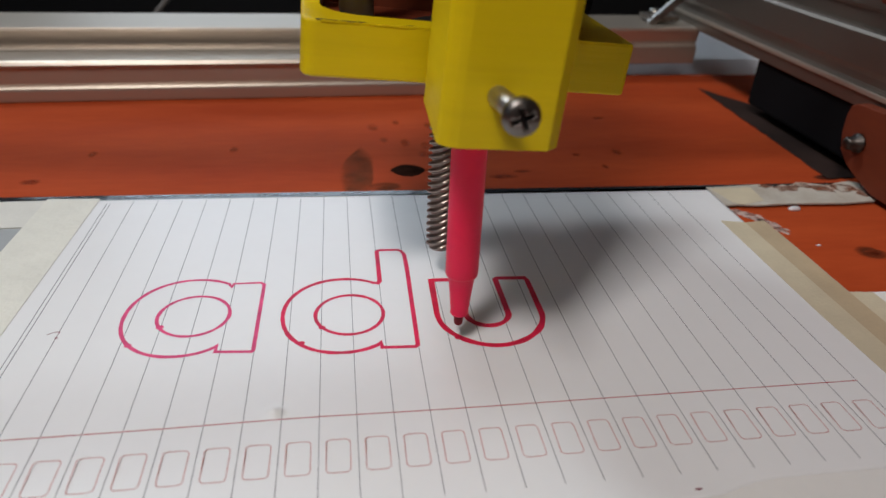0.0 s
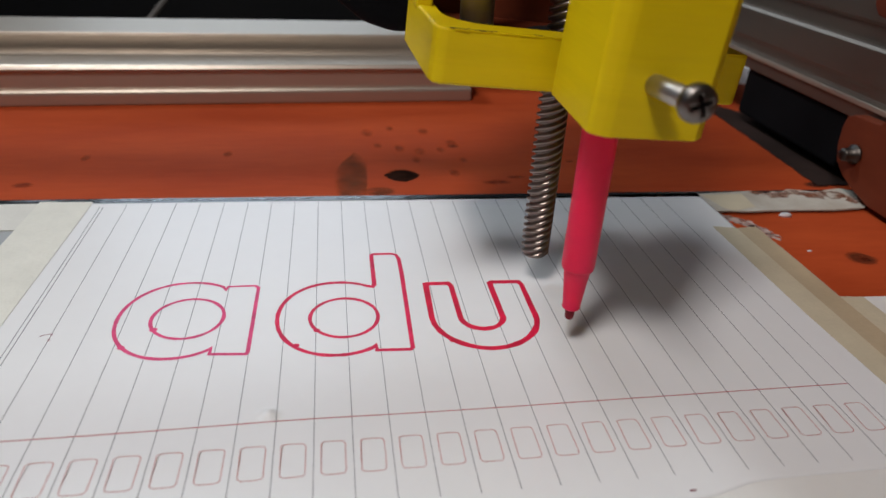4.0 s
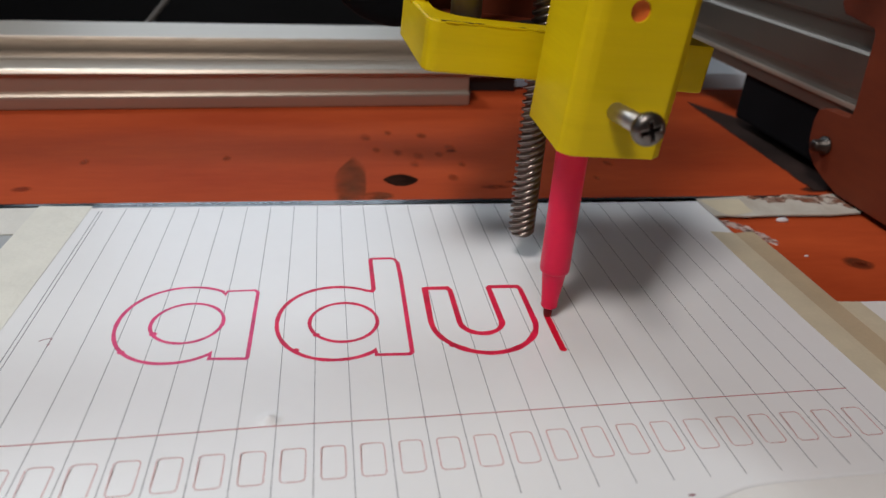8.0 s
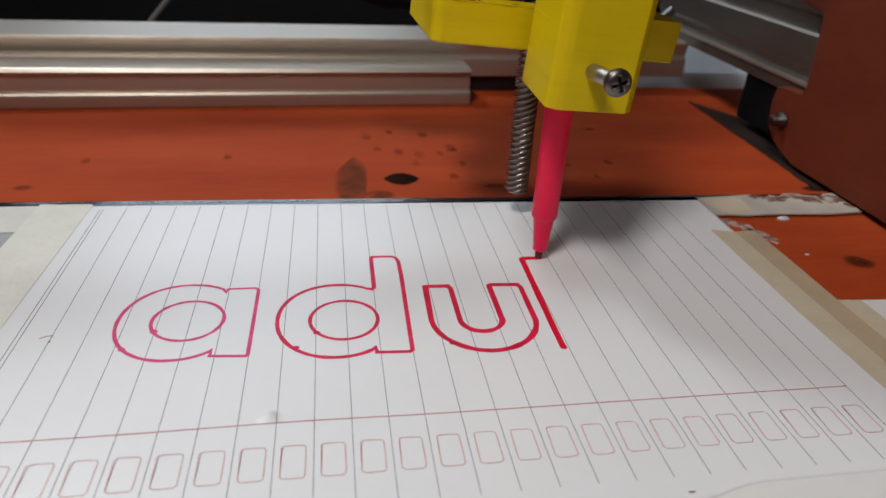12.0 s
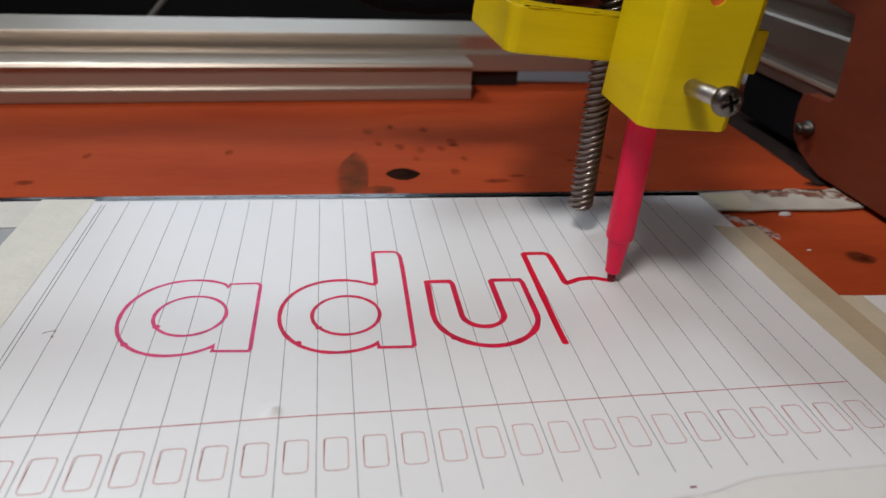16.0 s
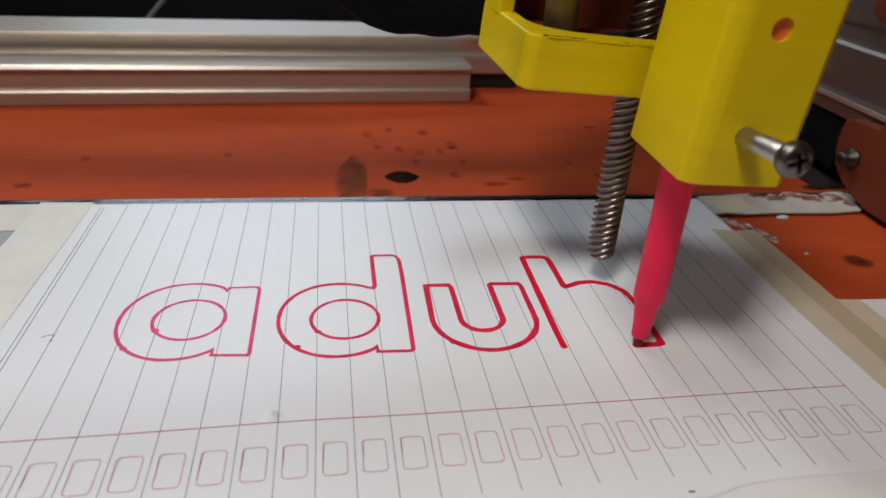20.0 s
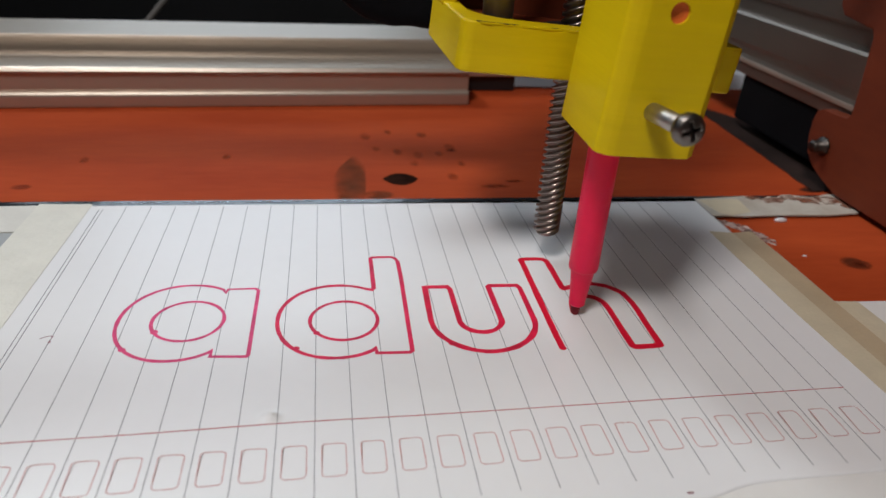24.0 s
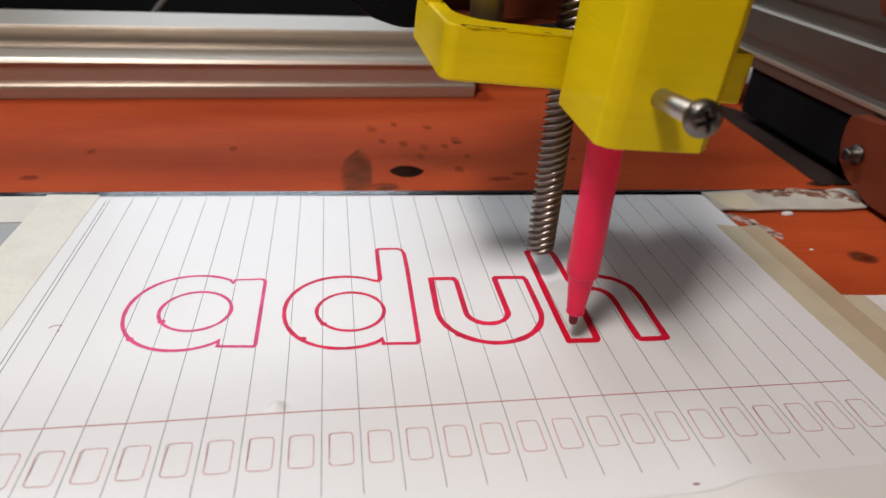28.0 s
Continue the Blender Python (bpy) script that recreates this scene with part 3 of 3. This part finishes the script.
def profile_rail(thing, along, length, mat, z0, at, section):
    """An extrusion along x or y. at = (start along, near face); section in (depth, height) pairs."""
    bm = bmesh.new()
    s, near = at
    ends = []
    for q in (s, s + length):
        ring = []
        for d, h in section:
            ring.append(bm.verts.new((q * MM, (near + d) * MM, (z0 + h) * MM) if along == "x" else ((near + d) * MM, q * MM, (z0 + h) * MM)))
        ends.append(ring)
    n = len(section)
    for k in range(n):
        bm.faces.new((ends[0][k], ends[0][(k + 1) % n], ends[1][(k + 1) % n], ends[1][k]))
    bm.faces.new(ends[0])
    bm.faces.new(ends[1][::-1])
    bmesh.ops.recalc_face_normals(bm, faces=bm.faces)
    bmesh.ops.bevel(bm, geom=[e for e in bm.edges if e.is_manifold and e.calc_face_angle(0) > 0.9], offset=0.5 * MM, segments=2, affect="EDGES")
    return part("extrusion", bm, mat, thing)


def build_rails():
    low = empty("aluminium_rail", "silver slotted aluminium rail lying on the board", "rail", "aluminium rails", at=(0, 230.8, 0))
    profile_rail(low, "x", 567, ALU, BED_Z, (-480, 0), LOW_SECTION)
    low.rotation_euler.z = radians(3.0)
    for x, z, w in ((-100.5, 14.8, 1.2), (-98, 14.6, 0.9), (-94, 15.4, 0.8), (34.5, 14.4, 0.9), (-60, 15.6, 0.6)):
        part("dirt_speck", box(x - w, x + w, 0.1, 0.9, z - 0.4, z + 0.4), STAIN, low, "small dark dirt speck")
    high = empty("aluminium_rail", "silver slotted aluminium rail along the back", "rail", "aluminium rails", at=(0, 255.5, 0))
    profile_rail(high, "x", 702, ALU, 7.3, (-480, 0), HIGH_SECTION)
    high.rotation_euler.z = radians(2.6)
    for x, z, w in ((-205, 14.2, 3.0), (-60, 3.0, 0.9), (66, 14.6, 0.8), (-130, 2.6, 1.4)):
        part("dirt_speck", box(x - w, x + w, -0.15, 0.4, 7.3 + z - 0.5, 7.3 + z + 0.4), STAIN, high, "small dark dirt speck")
    side = empty("side_rail", "grey slotted aluminium side rail on black blocks", "rail", "aluminium rails")
    profile_rail(side, "y", 640, ALU_DIM, 33.0, (-330, 219.5), SIDE_SECTION)
    # edge highlight made as a thin lip in the lighter aluminium
    part("edge_lip", box(218.7, 219.45, -330, 310, 31.7, 33.9, 0.3), ALU, side, "lower edge lip, lighter metal for its highlight")
    part("under_strip", box(219.9, 238.5, -330, 310, 26.2, 32.95, 0.3), ALU_DIM, side, "grey strip under the rail")
    block = part("rail_block", box(221.5, 262, 126, 203, 3.5, 26.15, 1), MATT_BLACK)
    tagged(block, "black plastic block hanging under the side rail", "block")
    block = part("rail_block", box(222, 262, -240, -200, 9.5, 26.15, 1), BLACK)
    tagged(block, "black plastic block hanging under the side rail", "block")
    foot = part("black_block", box(89, 119, 263, 269.5, BED_Z, 7.2, 0.8), BLACK)
    tagged(foot, "small black foot under the back rail", "block")
    foot = part("black_block", box(-330, -300, 246, 258, BED_Z, 7.2, 0.8), BLACK)
    tagged(foot, "small black foot under the back rail", "block")
    ramp = bmesh.new()
    ring = [[ramp.verts.new((x * MM, y * MM, z * MM)) for y, z in ((292, -20), (304, 0), (330, 15), (336, 15), (336, -20))] for x in (96, 330)]
    for k in range(5):
        ramp.faces.new((ring[0][k], ring[0][(k + 1) % 5], ring[1][(k + 1) % 5], ring[1][k]))
    ramp.faces.new(ring[0])
    ramp.faces.new(ring[1])
    bmesh.ops.recalc_face_normals(ramp, faces=ramp.faces)
    bar = part("pale_bar", ramp, GREY_BAR)
    tagged(bar, "pale grey sloping bar lying behind the board", "bar")
    bracket = empty("corner_bracket", "silver corner bracket joining back and side rails", "bracket", at=(206, 283, 29.2))
    part("flange", box(-12, 6, -8, 8, 0, 2.4, 0.4), ALU_DIM, bracket)
    up = part("brace", box(-14, 12, -1.4, 1.4, 0, 4.5, 0.4), STEEL, bracket)
    up.matrix_basis = pose(0, -0.006, 0.005, 0, -38, 12)
    part("bolt", turned([(3.0, 2.4), (3.1, 3.0), (2.9, 5.4), (0.4, 5.7)], 20, (-6, 0)), STEEL, bracket, "steel bolt", True)
    cable = bpy.data.curves.new("cable", "CURVE")
    cable.dimensions, cable.bevel_depth = "3D", 0.0022
    sp = cable.splines.new("POLY")
    sp.points.add(7)
    for k, p in enumerate(sp.points):
        s = k / 7
        p.co = (-0.160 + 0.09 * s + 0.01 * s * s, 0.45, -0.05 + 0.11 * s, 1)
    cable.materials.append(CABLE)
    tagged(new("cable", cable), "thin grey cable hanging in the dark", "cable")


build_rails()


# ---------------------------------------------------------------- the moving pen head
def hollowed(ob, cutters):
    """Cuts the given bmeshes out of a part for good."""
    for bm in cutters:
        me = bpy.data.meshes.new("cutter")
        bm.to_mesh(me)
        bm.free()
        tool = new("cutter", me)
        mod = ob.modifiers.new("cut", "BOOLEAN")
        mod.operation, mod.solver, mod.object = "DIFFERENCE", "EXACT", tool
        bpy.context.view_layer.update()
        made = bpy.data.meshes.new_from_object(ob.evaluated_get(bpy.context.evaluated_depsgraph_get()))
        ob.modifiers.clear()
        ob.data = made
        bpy.data.objects.remove(tool)


def build_clamp():
    clamp = empty("pen_clamp", "yellow 3D-printed pen clamp with a long steel bolt", "pen clamp")
    outline = [(-9.0, 8.9), (-9.7, -16.2), (-9.2, -17.2), (-7.6, -18.4), (-6.0, -18.8), (11.9, -17.8), (14.3, -15.6), (15.0, 8.9)]
    body = part("body", slab(outline, 0, 76, 0.35), YELLOW, clamp)
    hole = turned([(2.15, -8), (2.15, 22)], 28)
    bmesh.ops.transform(hole, matrix=pose(0.6 * MM, 0, 30.4 * MM, 90), verts=hole.verts)
    hollowed(body, [hole, turned([(4.4, -5), (4.4, 80)], 32)])
    body.matrix_basis = pose(0, 0, 53.4 * MM, 0, 4.0, 0)
    # added filler; its orange paints the pen lit by the yellow hole
    plug = turned([(2.2, 15.2), (2.2, 17.6), (1.4, 17.4), (0.2, 17.3)], 20)
    bmesh.ops.transform(plug, matrix=pose(0, 0, 53.4 * MM, 0, 4.0, 0) @ pose(0.6 * MM, 0, 30.4 * MM, 90), verts=plug.verts)
    part("hole_filler", plug, HOLE_FILLER, clamp, "orange-red filler standing in for the pen lit inside")
    bolt = part("bolt", turned([(1.95, -6), (1.95, 15.0)], 24), BOLT, clamp, "long steel machine bolt", True)
    bolt.matrix_basis = pose(1.05 * MM, -17.6 * MM, 63.7 * MM, 86, 0, 2.8)
    head = turned([(2.3, 13.7), (3.1, 14.0), (3.3, 14.6), (3.3, 15.5), (3.05, 16.2), (2.4, 16.6), (1.2, 16.85), (0.05, 16.9)], 32)
    h = part("bolt_head", head, STEEL_DARK_MIRROR, None, "rounded cross-head bolt head", True)
    tools = []
    for turn in (20, 110):
        tool = box(-1.9, 1.9, -0.42, 0.42, 15.3, 19)
        bmesh.ops.transform(tool, matrix=pose(0, 0, 0, 0, 0, turn), verts=tool.verts)
        tools.append(tool)
    hollowed(h, tools)
    h.parent = bolt
    # the recess floor is a black disc, painted shade in the steel head
    dark = turned([(1.95, 15.0), (1.95, 15.4)], 16)
    part("cross_recess", dark, BLACK, bolt, "black disc painting the shade in the cross recess")
    return clamp


def build_pen():
    pen = empty("marker_pen", "pink fibre-tip marker pen held upright in the clamp", "marker pen")
    part("barrel", turned([(3.3, 14.4), (3.8, 14.7), (3.95, 15.4), (3.95, 30), (3.95, 118), (3.4, 122)], 40, (0.2, 0)), PINK, pen, smooth=True)
    part("collar", turned([(1.6, 3.4), (2.1, 3.3), (2.3, 3.6), (2.2, 4.1), (2.4, 6.5), (2.95, 12), (3.2, 14.0), (3.35, 14.4), (3.2, 14.8)], 40, (0.2, 0)), PINK, pen, "tapered pink collar", True)
    part("felt_tip", turned([(0.8, 0.02), (1.05, 0.35), (1.2, 2.0), (1.3, 3.9)], 28, (0.1, 0)), FELT, pen, "dark red felt tip", True)
    return pen


def build_axis():
    axis = empty("z_axis", "yellow printed guide plate with steel rods", "plotter axis")
    lean = pose(0, 0, 66.9 * MM, 0, 4.6, 0)
    # the plate narrows to its front, with rounded corners and a wide cut-out round the rods
    outline = [(-31.0, 12.6), (40.2, 16.6), (41.0, 17.4), (41.4, 54), (-36.4, 54), (-35.2, 15.6), (-34.4, 13.4), (-32.8, 12.5)]
    plate = part("guide_plate", slab(outline, -6.1, 6.1, 0.7, 3), YELLOW, axis, "yellow printed guide plate")
    r = 10
    opening = arc(-31.5 + r, 20.6 + r, r, r, 180, 270, 8) + arc(33 - r, 23.0 + r, r, r, 270, 360, 8) + [(33, 60), (-31.5, 60)]
    hollowed(plate, [slab(opening, -8, 8)])
    plate.matrix_basis = lean
    post = part("side_post", box(-36.3, -32.2, 38, 53.9, 5.0, 62, 0.6), YELLOW, axis, "yellow printed upright post")
    post.matrix_basis = lean
    block = part("carriage_block", box(-31.0, 32.5, 36.0, 51.5, -6, 3.0, 0.5), PLATE_WOOD, axis, "red-brown wooden carriage block")
    block.matrix_basis = lean
    for pts in ([(-32.0, 12.9), (-29, 12.75), (-27.4, 13.0)], [(-27.0, 13.1), (-24.6, 13.0), (-21.6, 13.4)], [(-13.0, 14.2), (-11.2, 14.3)]):
        mark = part("scratch", ribbon(pts, 0.45, z0=6.0, z1=6.16), BLACK, axis, "dark scratch on the print edge")
        mark.matrix_basis = lean
    # a burr along the front edge, left by the printing
    burr = [(-31 + 71 * k / 60, 12.75 + 4.0 * k / 60 + 0.18 * noise.noise(Vector((k * 0.7, 0.2, 0)))) for k in range(61)]
    edge = part("print_burr", ribbon(burr, 0.5, z0=5.7, z1=6.12, wobble=0.8), YELLOW, axis, "rough burr along the printed edge")
    edge.matrix_basis = lean
    for k, (x, z) in enumerate(((36.5, -4.2), (38.2, 4.1), (33.2, 4.6), (30.5, 5.0), (-31, -2.0), (-12, -3.0))):
        y = 12.5 + (x + 31) * 0.0562
        speck = part("speck", box(x - 0.3, x + 0.3 + 0.1 * (k % 3), y - 0.06, y + 0.2, z - 0.2, z + 0.25), STAIN, axis, "dark fleck")
        speck.matrix_basis = lean
    for x in (-22.5, 23.5):
        part("guide_rod", turned([(3.6, 64), (4.0, 64.4), (4.0, 150)], 32, (x, 29)), ROD, axis, "dull steel guide rod", True)
    # back plate carried on above the view to lengthen the head's shadow
    part("back_plate", box(-31, 32, 54.2, 59, 60, 200, 0.5), PLATE_WOOD, axis, "red-brown wooden back plate")
    # three added pieces out of view, there to block light behind the head
    part("rear_shadow_block", box(-30, 31, 59.1, 82, 76, 150, 1.0), BLACK, axis, "unseen black block added for the head's shadow")
    part("top_shadow_plate", box(-31, 32, 10, 54.1, 150.2, 156, 0.6), PLATE_WOOD, axis, "unseen red-brown plate added for the head's shadow")
    part("top_shadow_block", box(-21.4, 20.6, 10.4, 52.4, 156.1, 196, 3.0), BLACK, axis, "unseen black square block added for the head's shadow")
    part("screw_nut", turned([(9.5, 66), (10.2, 66.6), (10.2, 70.6), (9.6, 71.2)], 6 * 4, (-0.4, SCREW_Y)), BLACK, axis, "black plastic nut", True)
    return axis


SCREW_Y = 31.0


def build_screw():
    """Trapezoid thread, four starts, 2 mm pitch, 8 mm across."""
    screw = empty("lead_screw", "dark steel lead screw with coarse multi-start thread", "lead screw")
    sides, step, length, lead, starts = 56, 0.22, 136.0, 8.0, 4
    rows = int(length / step)
    verts, faces = [], []
    for j in range(rows + 1):
        z = 9.6 + j * step
        cut = max(0.0, 1 - j * step / 1.1)
        for k in range(sides):
            ph = (z / lead - k / sides) * starts % 1.0
            d = abs(ph - 0.5) * 2
            r = 4.0 - 0.95 * min(1.0, max(0.0, (d - 0.38) / 0.24))
            r = min(r, 4.0 - 0.9 * cut)
            th = 2 * math.pi * k / sides
            verts.append(((-0.4 + r * math.cos(th)) * MM, (SCREW_Y + r * math.sin(th)) * MM, z * MM))
    for j in range(rows):
        for k in range(sides):
            a, b = j * sides + k, j * sides + (k + 1) % sides
            faces.append((a, b, b + sides, a + sides))
    faces.append(tuple(range(sides))[::-1])
    faces.append(tuple(rows * sides + k for k in range(sides)))
    me = bpy.data.meshes.new("thread")
    me.from_pydata(verts, [], faces)
    me.materials.append(SCREW)
    me.polygons.foreach_set("use_smooth", [True] * len(me.polygons))
    ob = new("thread", me)
    ob.parent = screw
    part("screw_end", turned([(1.2, 9.1), (2.4, 9.2), (2.95, 9.6), (2.95, 10.0)], 36, (-0.4, SCREW_Y)), SCREW, screw, "chamfered screw end")
    return screw


def build_gantry():
    """The side plate and the cross beam, which only travel to and fro."""
    gantry = empty("gantry", "red-brown wooden gantry side plate with steel bolts", "gantry")
    side = [(-70, 1), (73, 1), (82, 3.5), (90, 6.6), (95.5, 11), (97.8, 17), (98.4, 24), (97.4, 28.5), (94, 30.2), (80.5, 30.8), (79.0, 32.5), (79.0, 37), (81.4, 61.5), (83, 63.8), (100, 66), (103, 69), (104.5, 75), (106, 160), (-70, 160)]
    bm = slab(side, 0, 5.5, 0.5)
    bmesh.ops.transform(bm, matrix=Matrix(((0, 0, 1, 0.213), (1, 0, 0, 0), (0, 1, 0, 0), (0, 0, 0, 1))), verts=bm.verts)
    bmesh.ops.recalc_face_normals(bm, faces=bm.faces)
    part("side_plate", bm, PLATE_WOOD, gantry)
    bolt = turned([(1.6, -4), (1.6, 0), (3.7, 0.1), (3.8, 1.0), (2.6, 1.2), (2.5, 5.0), (2.0, 5.8), (0.4, 6.0)], 28)
    bmesh.ops.transform(bolt, matrix=pose(0.213, 0.0872, 0.0166, 0, -90, 0), verts=bolt.verts)
    part("bolt", bolt, DULL_BOLT, gantry, "steel bolt with washer", True)
    part("beam", box(-420, 213, 46, 56, 130, 140, 0.6), ALU, gantry, "aluminium cross beam")
    hose, rings = bmesh.new(), []
    for k in range(41):
        q = k / 40
        x = 8 + 86 * q
        z = 75.2 - 15.5 * math.sin(math.pi / 2 * min(1, q / 0.38)) + 5.0 * max(0, q - 0.38) + 1.0 * noise.noise(Vector((q * 9, 0, 0)))
        r = 7.5 + 1.5 * noise.noise(Vector((q * 7, 2.0, 0)))
        rings.append([hose.verts.new((x * MM, (85 + r * math.cos(a * math.pi / 6)) * MM, (z + 7 + r * math.sin(a * math.pi / 6)) * MM)) for a in range(12)])
    for p, q in zip(rings, rings[1:]):
        for a in range(12):
            hose.faces.new((p[a], p[(a + 1) % 12], q[(a + 1) % 12], q[a]))
    hose.faces.new(rings[0][::-1])
    hose.faces.new(rings[-1])
    bmesh.ops.recalc_face_normals(hose, faces=hose.faces)
    part("drag_cable", hose, MATT_BLACK, gantry, "thick black drag cable", True)
    return gantry


clamp, pen, axis_z, lead_screw, gantry = build_clamp(), build_pen(), build_axis(), build_screw(), build_gantry()


# ---------------------------------------------------------------- the letter that is being drawn
def tip_at(t):
    for a, b in zip(TIP, TIP[1:]):
        if a[0] <= t <= b[0]:
            s = (t - a[0]) / (b[0] - a[0])
            return Vector([a[i] + (b[i] - a[i]) * s for i in (1, 2)])
    return Vector(TIP[-1][1:3])


def build_stroke():
    """Short ink dashes along the way of the tip, each with the time at which it is laid."""
    thing = empty("letter_h", "fresh red marker outline of a letter being drawn", "ink lettering", "marker letters")
    dashes, t, step = [], 6.3, 0.14
    while t < 26.7:
        a, b = tip_at(t), tip_at(min(26.72, t + step))
        if (b - a).length > 0.05:
            d = (b - a).normalized()
            mid, half = (a + b) / 2, (b - a).length / 2
            turn = math.degrees(math.atan2(d.y, d.x))
            w = 0.94 + 0.14 * noise.noise(Vector((t, 0.3, 0.7)))
            ends = arc(half, 0, w, w, -90, 90, 6) + arc(-half, 0, w, w, 90, 270, 6)
            ob = part("ink_dash", slab(ends, 0.0, 0.045 + 0.008 * (len(dashes) % 3)), INK_H, thing)
            dashes.append((t + step * 0.6, ob, mid, turn))
        t += step
    ob = part("ink_dash", slab(arc(0, 0, 0.95, 0.85, 0, 330, 11), 0.0, 0.085), INK_H, thing)
    dashes.append((6.3, ob, Vector((70.7, 21.2)), 0))
    return dashes


DASHES = build_stroke()


def motions():
    def rows(fn):
        return [(r[0], fn(r[1] * MM, r[2] * MM, r[3] * MM)) for r in TIP]

    for ob in (clamp, pen):
        walk(ob, rows(lambda x, y, z: pose(x, y, z)))
    for ob in (axis_z, lead_screw):
        walk(ob, rows(lambda x, y, z: pose(x, y, 0)))
    walk(gantry, rows(lambda x, y, z: pose(0, y, 0)))
    for t, ob, mid, turn in DASHES:
        under, laid = pose(mid.x * MM, mid.y * MM, -0.0008, 0, 0, turn), pose(mid.x * MM, mid.y * MM, 0.00003, 0, 0, turn)
        walk(ob, [(0, under), (t - 0.06, under), (t, laid), (28, laid)])


motions()
